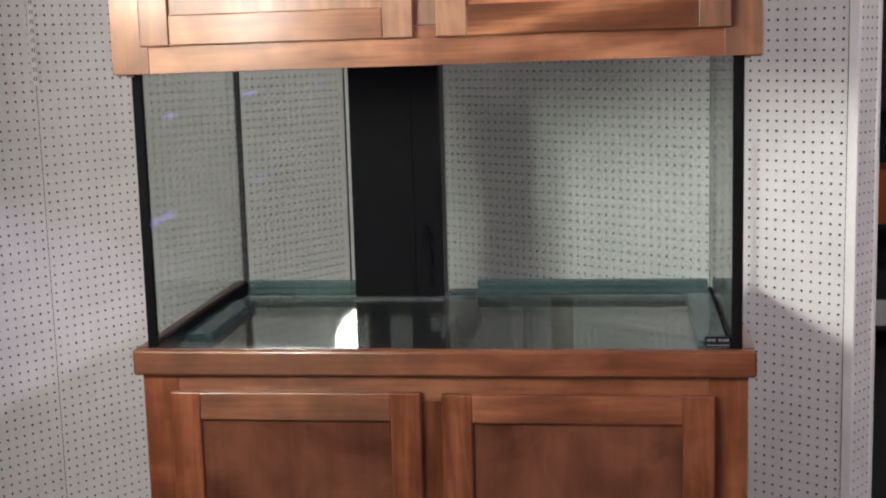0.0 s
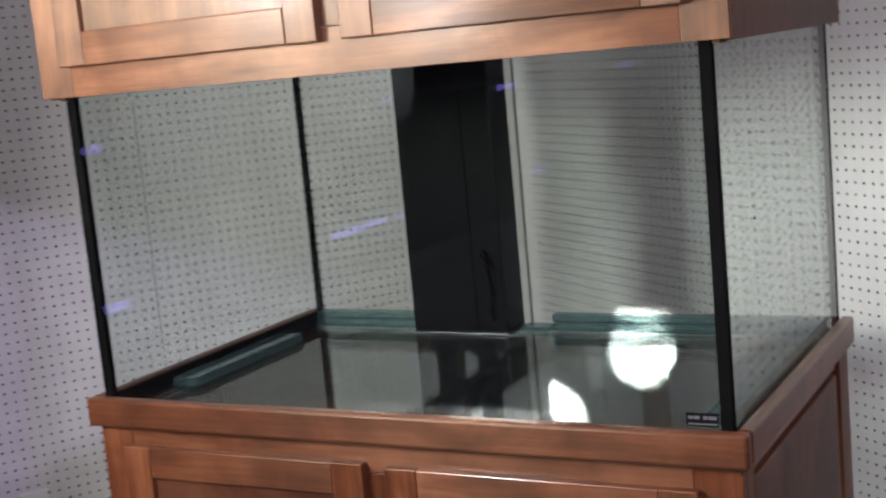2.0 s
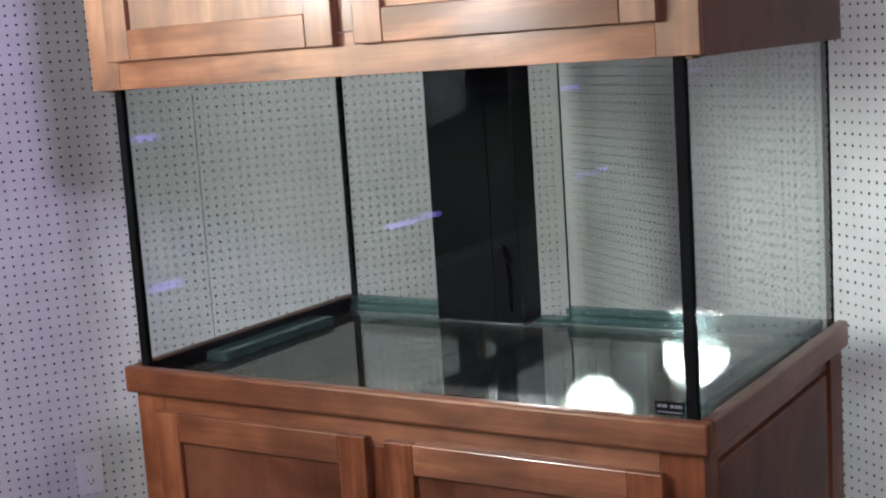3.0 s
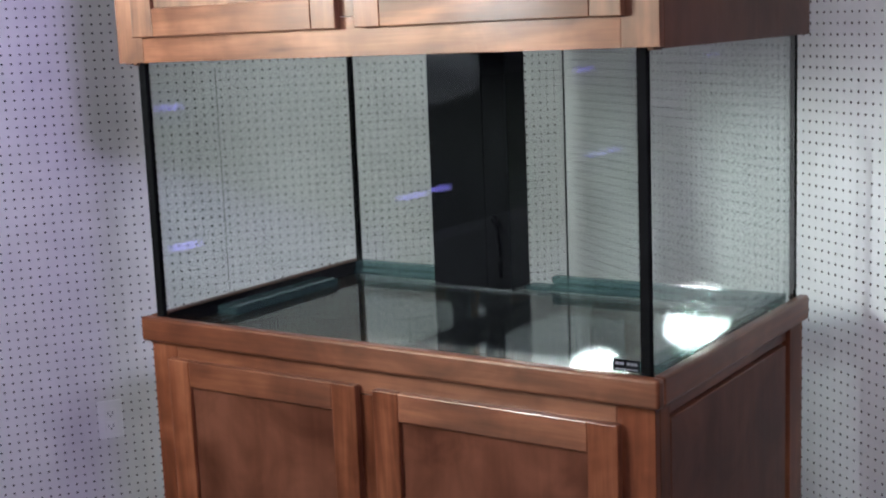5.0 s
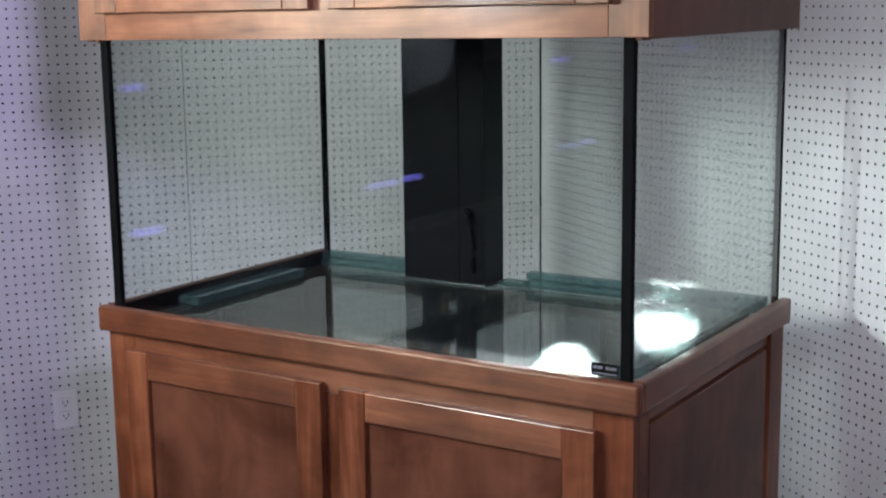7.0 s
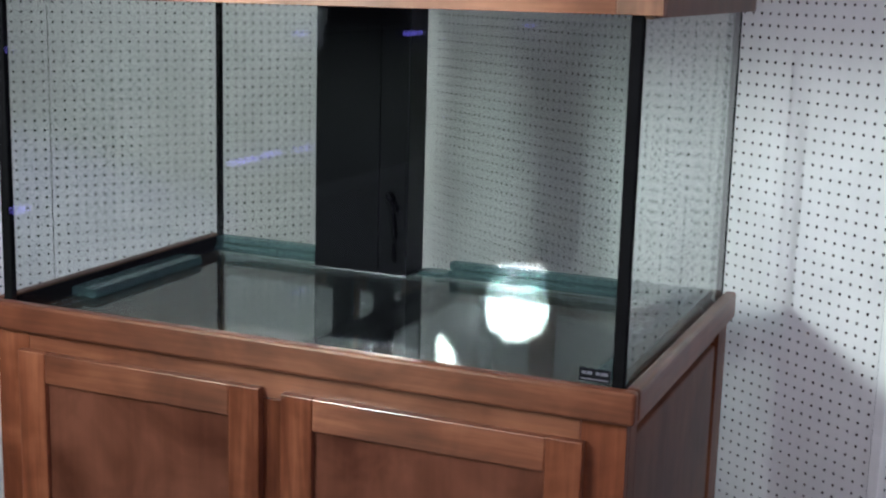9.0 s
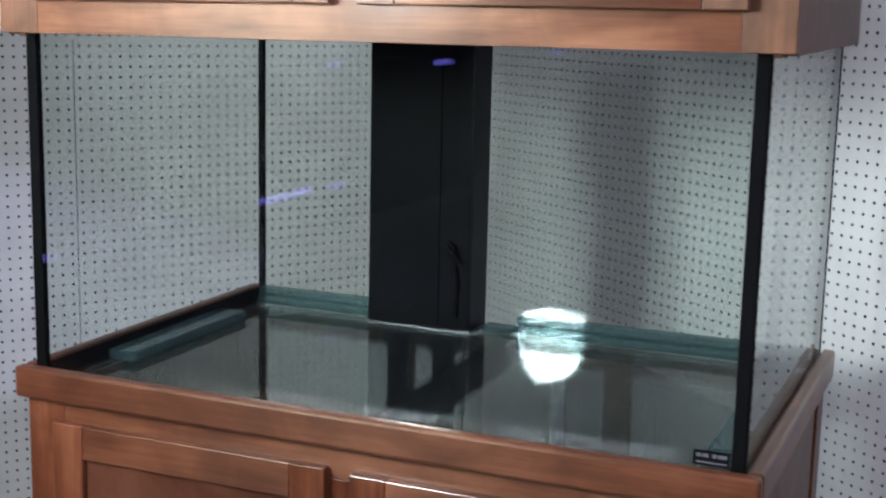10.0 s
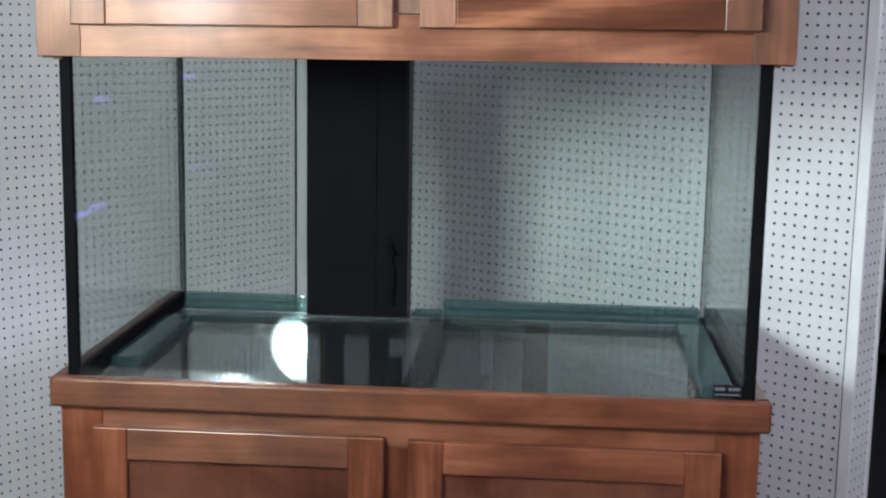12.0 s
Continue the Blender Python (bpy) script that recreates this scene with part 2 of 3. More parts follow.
def board(name, dims, mat, parent=None, label="", r=0.002, seg=2):
    """One board, its own origin at its middle, so that its grain is its own."""
    x0, x1, y0, y1, z0, z1 = dims
    c = Vector(((x0 + x1) / 2, (y0 + y1) / 2, (z0 + z1) / 2))
    bm = bmesh.new()
    box(bm, x0 - c.x, x1 - c.x, y0 - c.y, y1 - c.y, z0 - c.z, z1 - c.z, r, seg)
    ob = part(name, bm, mat, parent, label)
    ob.location = c - (parent.location if parent is not None else Vector((0, 0, 0)))
    return ob


def thing(name, at, label, category, group="", kind=""):
    e = new(name)
    e.location = at
    return tagged(e, label, category, group, kind)


# ---- the room ----
CORNER = Vector((-0.531, 1.823, 0))
TURN_L, TURN_R = 54.67, -35.33
RIGHT_END = 1.787
ROOM_H = 2.9

bm = bmesh.new()
box(bm, -5.0, 6.0, -6.0, 7.0, -0.1, 0.0)
tagged(part("floor", bm, floor_paint), "shop floor out of view, coloured dark for a dim room", "floor", kind="structure")
bm = bmesh.new()
box(bm, -5.0, 6.0, -6.0, 7.0, ROOM_H, ROOM_H + 0.1)
tagged(part("ceiling", bm, dim_ceiling_paint), "plain shop ceiling out of view, darkened for a dim room", "ceiling", kind="structure")
for nm, d in (("wall_south", (-5, 6, -6.1, -6.0, 0, ROOM_H)), ("wall_north", (-5, 6, 7.0, 7.1, 0, ROOM_H)),
              ("wall_west", (-5.1, -5.0, -6.1, 7.1, 0, ROOM_H)), ("wall_east", (6.0, 6.1, -6.1, 7.1, 0, ROOM_H))):
    bm = bmesh.new()
    box(bm, *d)
    tagged(part(nm, bm, dim_room_paint), "plain shop wall out of view, coloured dark for a dim room", "wall", kind="structure")

PITCH, HOLE = 0.0254, 0.0034


def pegboard(name, s0, s1, first, count, z0, z1, zfirst, rows, side, mat, parent, label=""):
    """A hardboard sheet with real round holes through it. Local x runs along the wall, side is the local y towards its back."""
    thick = 0.006 * side
    verts, faces = [], []

    def quad(a, b, c, d, y=0.0):
        i = len(verts)
        verts.extend([(a, y, c), (b, y, c), (b, y, d), (a, y, d)])
        faces.append((i, i + 1, i + 2, i + 3))

    lo, hi = first - PITCH / 2, first + (count - 0.5) * PITCH
    zl, zh = zfirst - PITCH / 2, zfirst + (rows - 0.5) * PITCH
    quad(s0, lo, z0, z1)
    quad(hi, s1, z0, z1)
    quad(lo, hi, z0, zl)
    quad(lo, hi, zh, z1)
    h = PITCH / 2
    ring = [(HOLE * math.cos(radians(22.5 + 45 * k)), HOLE * math.sin(radians(22.5 + 45 * k))) for k in range(8)]
    corner = [(h, h), (-h, h), (-h, -h), (h, -h)]
    for i in range(count):
        for j in range(rows):
            cx, cz = first + i * PITCH, zfirst + j * PITCH
            n = len(verts)
            verts.extend((cx + a, 0.0, cz + b) for a, b in ring)
            verts.extend((cx + a, 0.0, cz + b) for a, b in corner)
            verts.extend((cx + a, thick, cz + b) for a, b in ring)
            for q in range(4):
                a, b = n + 2 * q, n + 2 * q + 1
                faces.append((n + 8 + q, b, a))
                c = n + (2 * q + 2) % 8
                faces.append((n + 8 + q, n + 8 + (q + 1) % 4, c, b))
            for k in range(8):
                faces.append((n + k, n + (k + 1) % 8, n + 12 + (k + 1) % 8, n + 12 + k))
    me = bpy.data.meshes.new(name)
    me.from_pydata(verts, [], faces)
    me.materials.append(mat)
    me.materials.append(hardboard)
    index = np.zeros(len(faces), dtype=np.int32)
    cells = index[4:].reshape(-1, 16)
    cells[:, 8:] = 1
    me.polygons.foreach_set("material_index", index)
    ob = new(name, me)
    ob.parent = parent
    if label:
        tagged(ob, label)
    return ob


# left wall: local x runs from the corner, local y points into the room
wall_l = board("wall_left", (0, 4.2, -0.14, -0.03, 0, ROOM_H), hole_shade, r=0)
wall_l.data.transform(Matrix.Translation(wall_l.location))
wall_l.matrix_world = Matrix.Translation(CORNER) @ Matrix.Rotation(radians(TURN_L + 180), 4, "Z")
tagged(wall_l, "white painted pegboard wall with rows of holes", "wall", kind="structure")
pegboard("panel", 0.005, 1.1416, 0.0358, 44, 0.0, ROOM_H, 0.1348, 84, -1, peg_paint, wall_l)
pegboard("panel", 1.1435, 2.386, 1.1570, 48, 0.0, ROOM_H, 0.1348, 84, -1, peg_paint, wall_l)
bm = bmesh.new()
box(bm, 2.388, 4.2, -0.03, 0.0, 0, ROOM_H, 0.001)
part("panel", bm, peg_paint, wall_l)

# right wall: local y points away from the room
wall_r = board("wall_right", (0, RIGHT_END + 0.02, 0.03, 0.095, 0, ROOM_H), hole_shade, r=0)
wall_r.data.transform(Matrix.Translation(wall_r.location))
wall_r.matrix_world = Matrix.Translation(CORNER) @ Matrix.Rotation(radians(TURN_R), 4, "Z")
tagged(wall_r, "white painted pegboard partition with rows of holes", "wall", kind="structure")
pegboard("panel", 0.004, RIGHT_END, 1.774 - 67 * PITCH, 68, 0.0, ROOM_H, 0.1176, 84, 1, peg_paint, wall_r)
# end of the partition: return face with its own holes, and corner trims
end_face = new("end_face", bpy.data.meshes.new("end_face"))
end_face.parent = wall_r
end_face.matrix_local = Matrix.Translation((RIGHT_END + 0.026, 0, 0)) @ Matrix.Rotation(radians(90), 4, "Z")
pegboard("panel", 0.012, 0.108, 0.0225, 4, 0.0, ROOM_H, 0.1176, 84, 1, peg_paint, end_face)
for d in ((RIGHT_END + 0.0025, RIGHT_END + 0.030, -0.004, 0.013, 0, ROOM_H), (RIGHT_END + 0.006, RIGHT_END + 0.029, 0.106, 0.125, 0, ROOM_H)):
    bm = bmesh.new()
    box(bm, *d, 0.0025)
    part("corner_trim", bm, trim_paint, wall_r)
bm = bmesh.new()
box(bm, 0, RIGHT_END, 0.1, 0.12, 0, ROOM_H, 0.001)
part("back_panel", bm, dim_room_paint, wall_r)

# ---- aquarium stand ----
stand = thing("aquarium_stand", (0, 0.39, 0), "reddish-brown stained wooden aquarium stand with two panel doors", "cabinet")


def b_stand(name, d, mat, parent=stand, label="", r=0.001):
    return board(name, d, mat, parent, label, r)


FACE = 0.018
b_stand("stile", (-0.62, -0.545, FACE, FACE + 0.019, 0.0, 0.846), wood_z)
b_stand("stile", (0.545, 0.62, FACE, FACE + 0.019, 0.0, 0.846), wood_z)
b_stand("stile", (-0.05, 0.026, FACE, FACE + 0.019, 0.1, 0.79), wood_z)
b_stand("rail", (-0.544, 0.544, FACE, FACE + 0.019, 0.791, 0.846), wood_x)
b_stand("rail", (-0.544, 0.544, FACE, FACE + 0.019, 0.0, 0.099), wood_x)


def panel_door(name, x0, x1, z0, z1, yf, frame_w, mx, mz, mp, parent):
    """A cope-and-stick door: flat panel with two stiles and two rails; yf is its front."""
    door = board(name, (x0 + frame_w - 0.008, x1 - frame_w + 0.008, yf + 0.010, yf + 0.016, z0 + frame_w - 0.008, z1 - frame_w + 0.008), mp, parent, "flat recessed door panel", 0.0)
    off = door.location + parent.location

    def sub(nm, d, mat):
        o = board(nm, d, mat, None, "", 0.0024, 2)
        o.location = o.location - off
        o.parent = door
    sub("stile", (x0, x0 + frame_w, yf, yf + 0.018, z0, z1), mz)
    sub("stile", (x1 - frame_w, x1, yf, yf + 0.018, z0, z1), mz)
    sub("rail", (x0 + frame_w, x1 - frame_w, yf + 0.0004, yf + 0.018, z1 - frame_w + 0.003, z1 - 0.0005), mx)
    sub("rail", (x0 + frame_w, x1 - frame_w, yf + 0.0004, yf + 0.018, z0 + 0.0005, z0 + frame_w), mx)
    return door


panel_door("door", -0.558, -0.034, 0.085, 0.811, 0.0, 0.062, wood_x, wood_z, panel_wood, stand)
panel_door("door", 0.009, 0.554, 0.085, 0.808, 0.0, 0.062, wood_x, wood_z, panel_wood, stand)

for sx in (-1, 1):
    def sd(a, b):
        return (a, b) if sx > 0 else (-b, -a)
    # carcass board, with a raised panel and two stiles on it; dark gaps stay round the panel
    b_stand("side_board", (*sd(0.588, 0.602), 0.038, 0.756, 0.0, 0.846), wood_z)
    b_stand("side_panel", (*sd(0.602, 0.617), 0.090, 0.694, 0.05, 0.806), panel_wood, stand, "", 0.003)
    b_stand("side_stile", (*sd(0.602, 0.62), 0.038, 0.080, 0.0, 0.846), wood_z)
    b_stand("side_stile", (*sd(0.602, 0.62), 0.712, 0.79, 0.0, 0.846), wood_z)
    b_stand("side_rail", (*sd(0.602, 0.611), 0.081, 0.711, 0.812, 0.845), wood_y)
# open back: frame only
b_stand("back_rail", (-0.60, 0.60, 0.757, 0.777, 0.806, 0.845), raw_wood)
b_stand("back_rail", (-0.60, 0.60, 0.757, 0.777, 0.0, 0.1), raw_wood)
for x0, x1 in ((-0.60, -0.585), (-0.275, -0.225), (0.198, 0.253), (0.575, 0.60)):
    b_stand("back_stile", (x0, x1, 0.757, 0.777, 0.1, 0.806), raw_wood)
# The beam's black colour holds the shade under the tank
b_stand("centre_beam", (-0.02, 0.028, 0.04, 0.756, 0.812, 0.8575), acrylic, label="centre beam coloured black for the shade under the tank")
b_stand("bottom_shelf", (-0.60, 0.60, 0.04, 0.756, 0.101, 0.117), raw_wood)
b_stand("deck_rail", (-0.60, 0.60, 0.039, 0.075, 0.79, 0.8575), raw_wood)

# moulding round the top of the stand
RIM0, RIM1 = 0.845, 0.900


def rim(name, d, mat):
    return board(name, d, mat, stand, "rounded top moulding", 0.0065, 3)


rim("moulding", (-0.635, 0.635, 0.0, 0.026, RIM0, RIM1), wood_x)
rim("moulding", (-0.635, -0.611, 0.0262, 0.794, RIM0, RIM1), wood_y)
rim("moulding", (0.611, 0.635, 0.0262, 0.794, RIM0, RIM1), wood_y)

# ---- the tank ----
GX, GY0, GY1, GZ0, GZ1 = 0.608, 0.0275, 0.784, 0.858, 1.486
tank = thing("aquarium", (0, 0.39, GZ0), "large empty rimless glass aquarium with black silicone corners", "aquarium")


def b_tank(name, d, mat, label="", r=0.0, seg=1):
    return board(name, d, mat, tank, label, r, seg)


T = 0.012
b_tank("front_pane", (-GX + 0.013, GX - 0.013, GY0, GY0 + T, GZ0 + 0.002, GZ1), pane_glass, "clear glass pane")
b_tank("back_pane", (-GX + 0.013, GX - 0.013, GY1 - T, GY1, GZ0 + 0.002, GZ1), pane_glass, "clear glass pane")
b_tank("side_pane", (-GX, -GX + T, GY0 + 0.014, GY1 - 0.014, GZ0 + 0.002, GZ1), pane_glass, "clear glass pane")
b_tank("side_pane", (GX - T, GX, GY0 + 0.014, GY1 - 0.014, GZ0 + 0.002, GZ1), pane_glass, "clear glass pane")
b_tank("bottom_pane", (-GX + 0.014, GX - 0.014, GY0 + 0.014, GY1 - 0.014, GZ0, GZ0 + T), floor_glass, "clear glass bottom")
for sx in (-1, 1):
    for y0, y1, w in ((GY0 - 0.001, GY0 + 0.0135, 0.02), (GY1 - 0.013, GY1 + 0.001, 0.0125)):
        x0, x1 = (GX - w, GX + 0.001) if sx > 0 else (-GX - 0.001, -GX + w)
        b_tank("corner_seal", (x0, x1, y0, y1, GZ0 + 0.002, GZ1 + 0.001), silicone, "black silicone corner seal", 0.003, 2)
FZ = GZ0 + T
# dark seal along the foot of the panes
b_tank("foot_seal", (-GX + 0.012, -GX + 0.017, GY0 + 0.02, GY1 - 0.02, FZ, FZ + 0.032), silicone, "", 0.001)
b_tank("foot_seal", (GX - 0.017, GX - 0.012, GY0 + 0.02, GY1 - 0.02, FZ, FZ + 0.012), silicone, "", 0.001)
# glass strips glued round the bottom
for d in ((-0.588, -0.528, 0.20, 0.585, FZ, FZ + 0.019), (0.530, 0.590, 0.14, 0.66, FZ, FZ + 0.019)):
    b_tank("glass_strip", d, strip_glass, "green-edged glass strip", 0.002)
for x0, x1 in ((-0.59, -0.300), (0.012, 0.59)):
    b_tank("glass_strip", (x0, x1, 0.733, 0.770, FZ, FZ + 0.015), strip_glass, "green-edged glass strip", 0.002)
    b_tank("glass_strip", (x0, x1, 0.741, 0.770, FZ + 0.017, FZ + 0.034), strip_glass, "green-edged glass strip", 0.002)
b_tank("glass_strip", (-0.056, 0.009, 0.722, 0.770, FZ, FZ + 0.010), strip_glass, "green-edged glass strip", 0.002)
b_tank("maker_label", (0.535, 0.587, GY0 - 0.0012, GY0 - 0.0004, 0.902, 0.924), acrylic_gloss, "small black maker's label with white marks")
for x0, x1 in ((0.5395, 0.5465), (0.548, 0.5565), (0.5625, 0.5685), (0.570, 0.5825)):
    b_tank("label_mark", (x0, x1, GY0 - 0.0020, GY0 - 0.0013, 0.914, 0.919), label_grey)
b_tank("label_mark", (0.539, 0.583, GY0 - 0.0020, GY0 - 0.0013, 0.9055, 0.9075), label_grey)

# ---- overflow column ----
CX0, CX1, CY0, CY1 = -0.293, -0.066, 0.682, 0.771
column = thing("overflow_box", (-0.18, 0.726, FZ), "tall black acrylic overflow box inside the tank", "overflow box")
bc = lambda name, d, mat, label="", r=0.0015: board(name, d, mat, column, label, r)
bc("front_plate", (CX0, -0.136, CY0, CY0 + 0.006, FZ, 1.47), acrylic, "satin black plate")
bc("seam_plate", (-0.136, CX1 - 0.006, CY0 + 0.001, CY0 + 0.007, FZ, 1.47), acrylic)
bc("side_plate", (CX1 - 0.006, CX1, CY0, CY1, FZ, 1.47), acrylic_gloss)
bc("side_plate", (CX0, CX0 + 0.006, CY0 + 0.006, CY1, FZ, 1.47), acrylic)
bc("back_plate", (CX0 + 0.006, CX1 - 0.006, CY1 - 0.006, CY1, FZ, 1.47), acrylic)
bm = bmesh.new()
tube(bm, [(-0.112, 0.684, 1.045), (-0.112, 0.668, 1.045)], 0.013)
tube(bm, [(-0.112, 0.669, 1.045), (-0.112, 0.661, 1.045)], 0.008)
tube(bm, [(-0.112, 0.665, 1.045), (-0.100, 0.664, 1.038), (-0.092, 0.668, 1.020)], 0.005)
part("fitting", bm, acrylic, column).location = -column.location
bm = bmesh.new()
tube(bm, [(-0.106, 0.683, 1.032), (-0.100, 0.676, 1.0), (-0.094, 0.675, 0.965), (-0.098, 0.675, 0.935), (-0.096, 0.677, 0.905)], 0.0045)
part("tube", bm, acrylic, column).location = -column.location
bm = bmesh.new()
box(bm, CX0 - 0.006, CX1 + 0.006, CY0 - 0.007, CY0, FZ, FZ + 0.007, 0.0025)
box(bm, CX1, CX1 + 0.007, CY0, CY1, FZ, FZ + 0.007, 0.0025)
part("seal", bm, clear_silicone, column, "clear silicone bead").location = -column.location

# ---- plumbing in the stand ----
pipes = thing("drain_plumbing", (-0.17, 0.70, 0.117), "black drain pipes below the overflow box", "pipes")
for x, y, z0 in ((-0.235, 0.712, 0.117), (-0.13, 0.705, 0.117)):
    bm = bmesh.new()
    tube(bm, [(x, y, 0.857), (x, y, z0)], 0.024)
    tube(bm, [(x, y, 0.857), (x, y, 0.825)], 0.038)
    part("pipe", bm, dark_rubber, pipes).location = -pipes.location
bm = bmesh.new()
tube(bm, [(-0.085, 0.62, 0.80), (-0.08, 0.60, 0.72), (-0.075, 0.56, 0.62), (-0.07, 0.5, 0.5), (-0.05, 0.42, 0.35), (-0.05, 0.4, 0.117)], 0.016)
part("hose", bm, dark_rubber, pipes).location = -pipes.location
cup = thing("pipe_cap", (0.115, 0.71, 0.117), "small white plastic pipe with a cap", "pipe")
bm = bmesh.new()
lathe(bm, [(0, 0.632), (0.017, 0.632), (0.019, 0.629), (0.019, 0.597), (0.014, 0.592), (0.014, 0.0), (0, 0.0)], 20)
part("pipe", bm, plastic_white, cup, smooth=False)

# ---- canopy ----
canopy = thing("aquarium_canopy", (0, 0.39, 1.47), "honey-brown wooden aquarium canopy with two panel doors", "canopy")
CB, CT, CW = 1.470, 1.88, 0.638


def b_can(name, d, mat, label="", r=0.001):
    return board(name, d, mat, canopy, label, r)


canopy.rotation_euler = (0, -0.0071, 0.009)
CF = 0.003
b_can("stile", (-CW, -0.563, CF, CF + 0.019, CB, CT), pale_z)
b_can("stile", (0.567, CW, CF, CF + 0.019, CB, CT), pale_z)
b_can("rail", (-0.5625, 0.5665, CF + 0.0004, CF + 0.019, CB, CB + 0.076), pale_x)
b_can("rail", (-0.5625, 0.5665, CF, CF + 0.019, CT - 0.07, CT), pale_x)
b_can("stile", (-0.042, 0.036, CF, CF + 0.019, CB + 0.077, CT - 0.071), pale_z)
panel_door("door", -0.573, -0.026, 1.524, 1.846, -0.0155, 0.060, pale_x, pale_z, pale_z, canopy)
panel_door("door", 0.018, 0.577, 1.524, 1.846, -0.0155, 0.060, flame_x, pale_z, flame_x, canopy)
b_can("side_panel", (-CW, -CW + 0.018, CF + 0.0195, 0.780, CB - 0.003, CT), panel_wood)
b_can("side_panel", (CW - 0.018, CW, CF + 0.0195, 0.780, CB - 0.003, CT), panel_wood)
b_can("top_panel", (-CW + 0.0185, CW - 0.0185, CF + 0.02, 0.780, CT - 0.016, CT), raw_wood)
b_can("back_rail", (-CW + 0.0185, CW - 0.0185, 0.762, 0.780, CT - 0.12, CT - 0.017), raw_wood)
for x0, x1 in ((-0.6375, -0.585), (0.585, 0.6375)):
    b_can("cleat", (x0 + 0.02, x1 - 0.02, 0.024, 0.06, CB - 0.006, CB + 0.06), raw_wood)

# ---- on the walls ----
standard = tagged(board("shelf_standard", (1.142, 1.158, 0.0, 0.011, 1.42, 2.3), trim_paint, r=0.0015), "white slotted metal shelf upright on the pegboard", "shelf upright")
standard.data.transform(Matrix.Translation(standard.location))
standard.matrix_world = wall_l.matrix_world.copy()
for i in range(34):
    for dx in (-0.0032, 0.0032):
        bm = bmesh.new()
        box(bm, 1.150 + dx - 0.0012, 1.150 + dx + 0.0012, 0.0108, 0.0114, 1.433 + i * 0.0254, 1.445 + i * 0.0254)
        part("slot", bm, slot_dark, standard)

outlet = thing("wall_outlet", (0, 0, 0), "white duplex power outlet with cover plate on the pegboard", "power outlet")
outlet.matrix_world = wall_l.matrix_world @ Matrix.Translation((1.527, 0.0, 0.3965))
bm = bmesh.new()
box(bm, -0.036, 0.036, 0.0, 0.007, -0.058, 0.058, 0.003)
part("cover_plate", bm, plastic_white, outlet)
for dz in (-0.0195, 0.0195):
    bm = bmesh.new()
    box(bm, -0.017, 0.017, 0.0065, 0.0095, dz - 0.014, dz + 0.014, 0.0025)
    sock = part("receptacle", bm, plastic_white, outlet)
    for dx, w, h0, h1 in ((-0.0065, 0.0012, -0.004, 0.006), (0.0065, 0.0012, -0.003, 0.005), (0.0, 0.0024, -0.0105, -0.006)):
        bm = bmesh.new()
        box(bm, dx - w, dx + w, 0.0094, 0.0099, dz + h0, dz + h1)
        part("slot", bm, slot_dark, sock)

# ---- lamps behind and beside the camera ----


def dish_lamp(at, turn, drop):
    """A round flood lamp: shallow glowing lens in a deep metal dish, hung on a rod. Local +x is where it shines."""
    p = thing("flood_lamp", at, "round flood lamp with glowing lens hung over the tanks", "lamp", "flood lamps over the tanks")
    p.rotation_euler = (0, radians(8), radians(turn))
    to_x = Matrix.Rotation(radians(90), 4, "Y")
    bm = bmesh.new()
    lathe(bm, [(0.162 * math.sin(radians(a)), 0.162 * (math.cos(radians(a)) - math.cos(radians(78)))) for a in range(0, 79, 6)], 36)
    bm.transform(to_x)
    part("lens", bm, globe_glow, p, "glowing white lens", smooth=True)
    bm = bmesh.new()
    lathe(bm, [(0.16, -0.004), (0.166, 0.006), (0.172, 0.0), (0.165, -0.03), (0.12, -0.1), (0.06, -0.14), (0.0, -0.145)], 36)
    bm.transform(to_x)
    part("dish", bm, grey_metal, p, "spun metal dish")
    # Added black board, unseen, keeps lamp light off the left wall
    bm = bmesh.new()
    box(bm, 0.0, 0.62, -0.006, 0.006, -drop, 0.24, 0.004)
    bm.transform(Matrix.Translation((-0.01, 0.181, 0)) @ Matrix.Rotation(radians(40.4), 4, "Z"))
    part("side_shade", bm, black_cloth, p, "unseen black board added to keep lamp light off the left wall")
    rod = bmesh.new()
    tube(rod, [(-0.07, 0, 0.12), (-0.07, 0, 0.4), (-0.07, 0, ROOM_H - at[2] - 0.02)], 0.008)
    part("rod", rod, dark_rubber, p)
    return p


dish_lamp((-0.855, -2.10, 1.67), 42, 0.40)
dish_lamp((-0.99, -1.34, 1.775), 42, 0.90)


# Ceiling panels out of view, added as general fill light
def ceiling_light(at, mat, label):
    c = thing("ceiling_light", at, label, "ceiling light", "fluorescent ceiling lights")
    bm = bmesh.new()
    box(bm, -0.6, 0.6, -0.3, 0.3, -0.03, -0.02)
    part("diffuser", bm, mat, c)
    bm = bmesh.new()
    for d in ((-0.63, 0.63, -0.33, -0.30), (-0.63, 0.63, 0.30, 0.33), (-0.63, -0.60, -0.3, 0.3), (0.60, 0.63, -0.3, 0.3)):
        box(bm, *d, -0.04, 0.0)
    part("frame", bm, trim_paint, c)
    return c


lit = ceiling_light((1.2, -4.4, ROOM_H), fill_panel_glow, "unseen flat ceiling panel with white frame, added as fill light")
copy_thing(lit, pose(-1.4, -4.2, ROOM_H))
copy_thing(lit, pose(1.1, -2.3, ROOM_H))


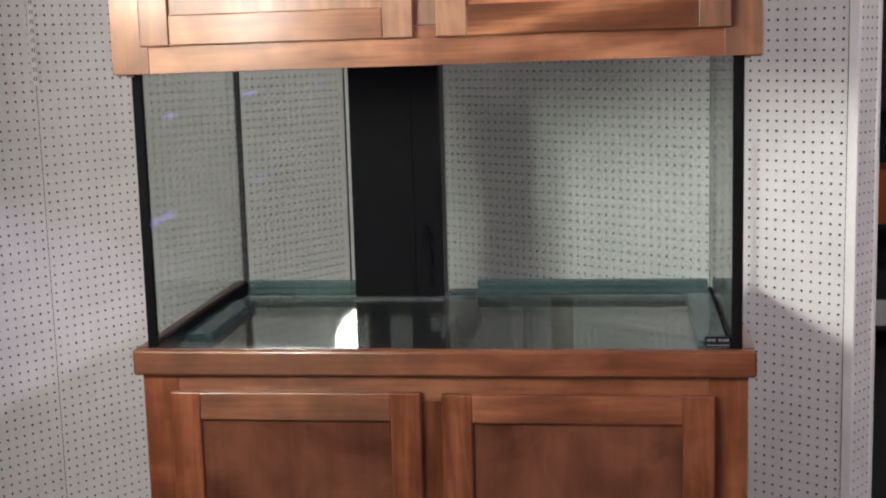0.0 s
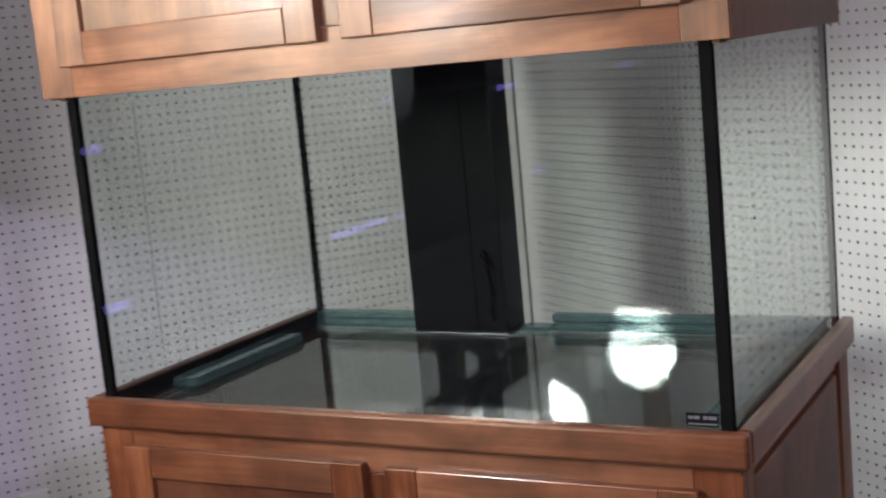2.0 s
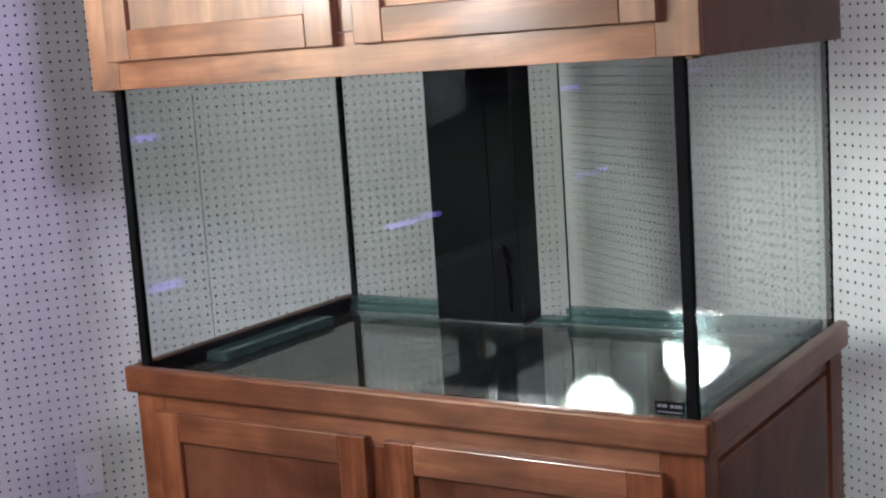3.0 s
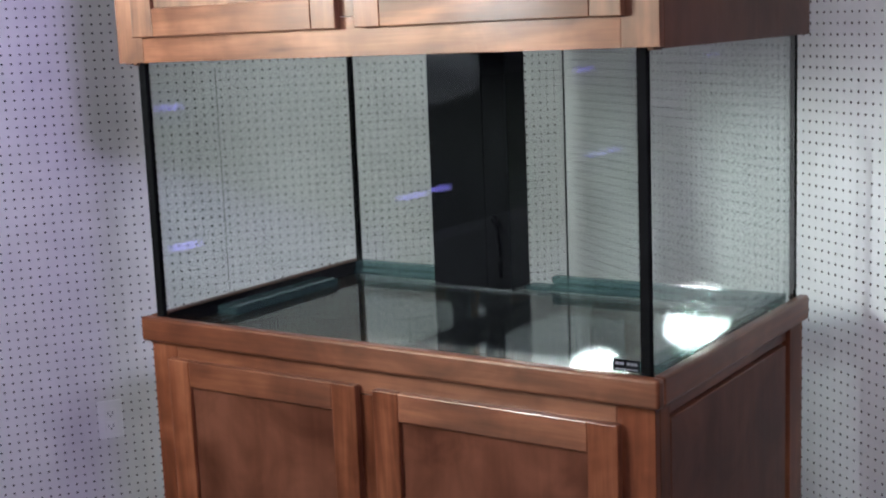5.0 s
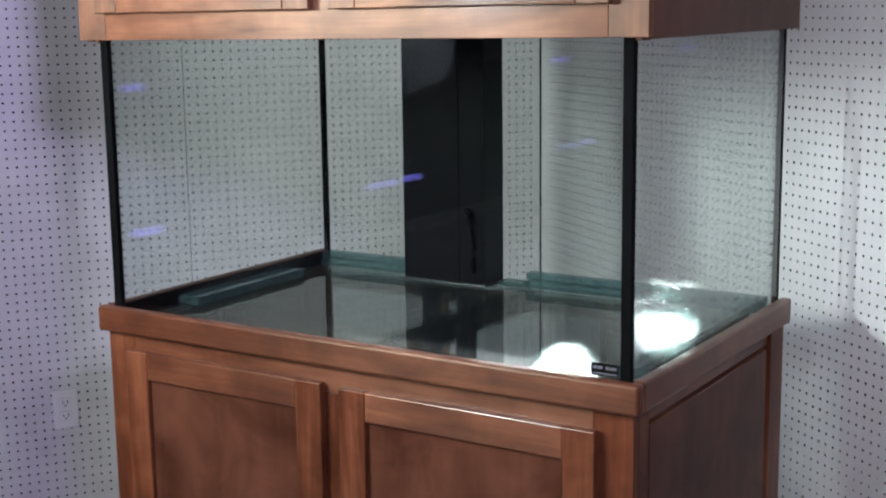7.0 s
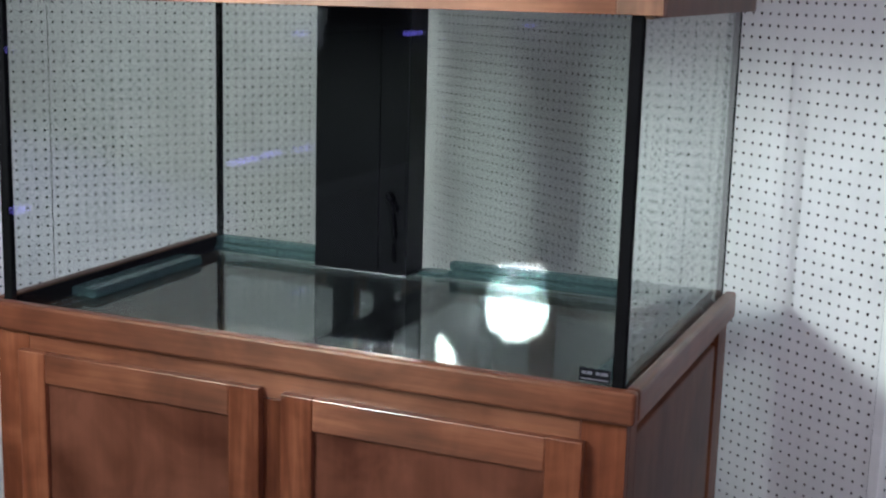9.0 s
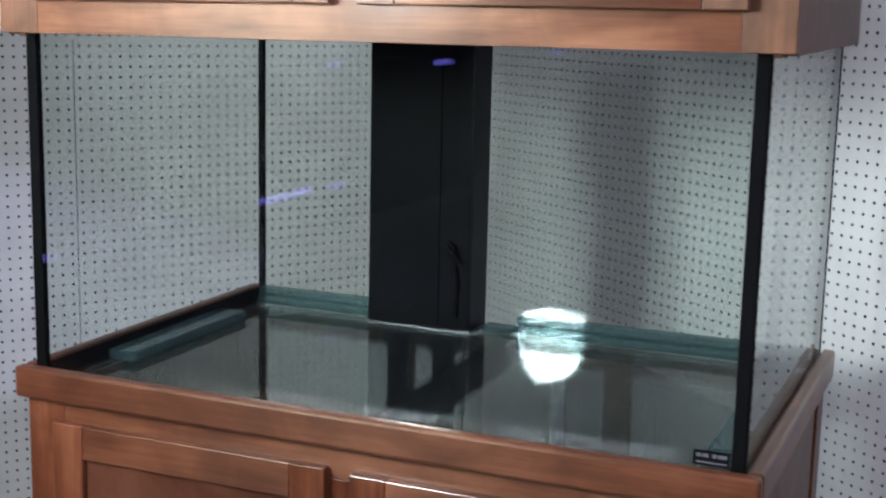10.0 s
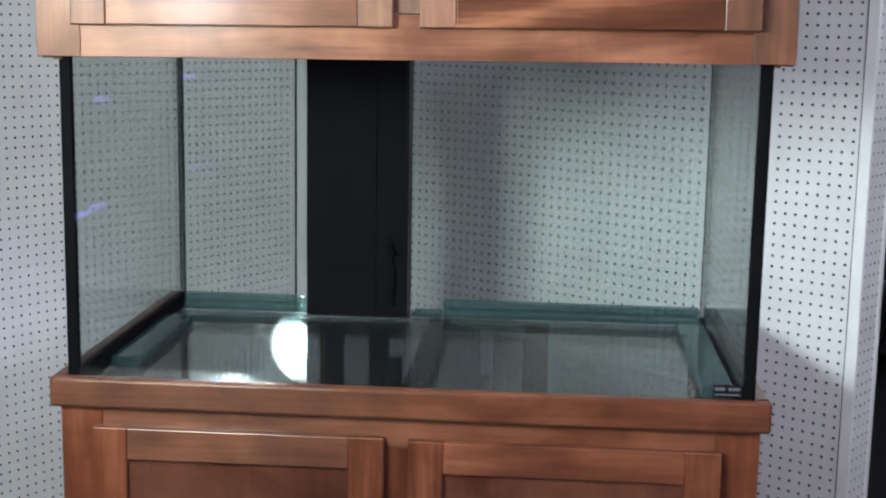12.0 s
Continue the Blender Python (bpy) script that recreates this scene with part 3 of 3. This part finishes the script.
def hanging_light(at, tilt, mat, label, light_boards):
    """A small light panel on a rod, with added unseen black boards that block its light: each is a centre on the plan,
    a half width, a turn and two heights.
    """
    h = thing("hanging_light", at, label, "lamp")
    h.rotation_euler = tilt
    bm = bmesh.new()
    box(bm, -0.25, 0.25, -0.15, 0.15, -0.03, -0.02)
    part("diffuser", bm, mat, h)
    bm = bmesh.new()
    box(bm, -0.27, 0.27, -0.17, 0.17, -0.018, 0.03, 0.004)
    part("housing", bm, grey_metal, h)
    back = h.matrix_basis.inverted()
    bm = bmesh.new()
    tube(bm, [(at[0], at[1], at[2] + 0.02), (at[0], at[1], ROOM_H - 0.01)], 0.006)
    part("hanger", bm, dark_rubber, h).matrix_parent_inverse = back
    # Boards added out of view to shape where this light falls
    for x, y, half, turn, z0, z1 in light_boards:
        bm = bmesh.new()
        box(bm, -half, half, -0.005, 0.005, z0, z1, 0.003)
        bm.transform(Matrix.Translation((x, y, 0)) @ Matrix.Rotation(radians(turn), 4, "Z"))
        part("flap", bm, black_cloth, h, "unseen black board added to block part of the light").matrix_parent_inverse = back
    return h


hanging_light((2.45, -2.1, 2.35), (radians(12), radians(38), 0), violet_glow, "small violet-white light panel hung from the ceiling",
              ((2.42, -1.53, 0.48, -9, 1.6, 2.65), (2.06, -1.90, 0.42, 60, 1.8, 2.25)))
# Unseen white panel, added to brighten the right wall
hanging_light((1.85, -1.2, 2.2), (radians(40), radians(10), 0), white_fill_glow, "unseen white panel added as fill for the right wall", ())

display = thing("display_tank", (-1.45, -1.6, 0), "shop display tank on a dark base under blue lights", "aquarium")
bm = bmesh.new()
box(bm, -1.75, -1.17, -3.6, -0.45, 0.0, 0.72, 0.01)
part("base", bm, black_cloth, display).location = (1.45, 1.6, 0)
for x, z, y0, y1 in ((-1.285, 0.888, -2.18, -2.08), (-1.285, 0.885, -2.03, -1.86), (-1.285, 1.25, -2.24, -2.16), (-1.285, 1.28, -3.4, -3.26),
                     (-1.13, 0.925, -0.64, -0.54), (-1.13, 1.32, -0.6, -0.53)):
    bm = bmesh.new()
    box(bm, x - 0.015, x + 0.015, y0, y1, z - 0.009, z + 0.009, 0.004)
    part("blue_light", bm, blue_glow, display, "blue glowing light bar").location = (1.45, 1.6, 0)
bm = bmesh.new()
box(bm, -1.75, -1.31, -3.6, -0.45, 0.722, 1.3, 0.005)
part("glass_box", bm, acrylic, display, "dark glass tank").location = (1.45, 1.6, 0)

# ---- goods seen past the end of the partition ----
rack = thing("goods_rack", (1.75, 3.6, 0), "dark shop shelving with boxed goods", "shelf")
for dx in (-0.5, 0.6):
    bm = bmesh.new()
    box(bm, dx - 0.02, dx + 0.02, -0.02, 0.5, 0.0, 2.2, 0.003)
    part("upright", bm, grey_metal, rack)
for z in (0.15, 0.62, 1.15, 1.7):
    bm = bmesh.new()
    box(bm, -0.5, 0.6, 0.0, 0.5, z - 0.02, z, 0.003)
    part("shelf", bm, black_cloth, rack)
bm = bmesh.new()
box(bm, -0.5, 0.6, 0.5, 0.52, 0, 2.2)
part("back", bm, black_cloth, rack)


def carton(at, size, mat, label):
    bm = bmesh.new()
    box(bm, -size[0] / 2, size[0] / 2, 0, size[1], 0, size[2], 0.004)
    c = part("carton", bm, mat)
    c.location = at
    return tagged(c, label, "box", "goods on the shelving")


carton((1.57, 3.62, 0.62), (0.22, 0.3, 0.25), orange_card, "orange cardboard carton on the shelving")
carton((1.85, 3.64, 0.62), (0.26, 0.3, 0.2), black_cloth, "black carton on the shelving")
carton((1.58, 3.62, 0.15), (0.26, 0.3, 0.12), plastic_white, "low white carton on the shelving")
carton((1.60, 3.62, 0.272), (0.2, 0.26, 0.14), black_cloth, "black carton on top of a white one")
carton((1.90, 3.62, 0.15), (0.28, 0.3, 0.25), grey_metal, "grey carton on the shelving")
carton((1.62, 3.62, 1.15), (0.3, 0.3, 0.22), black_cloth, "black carton on the upper shelf")
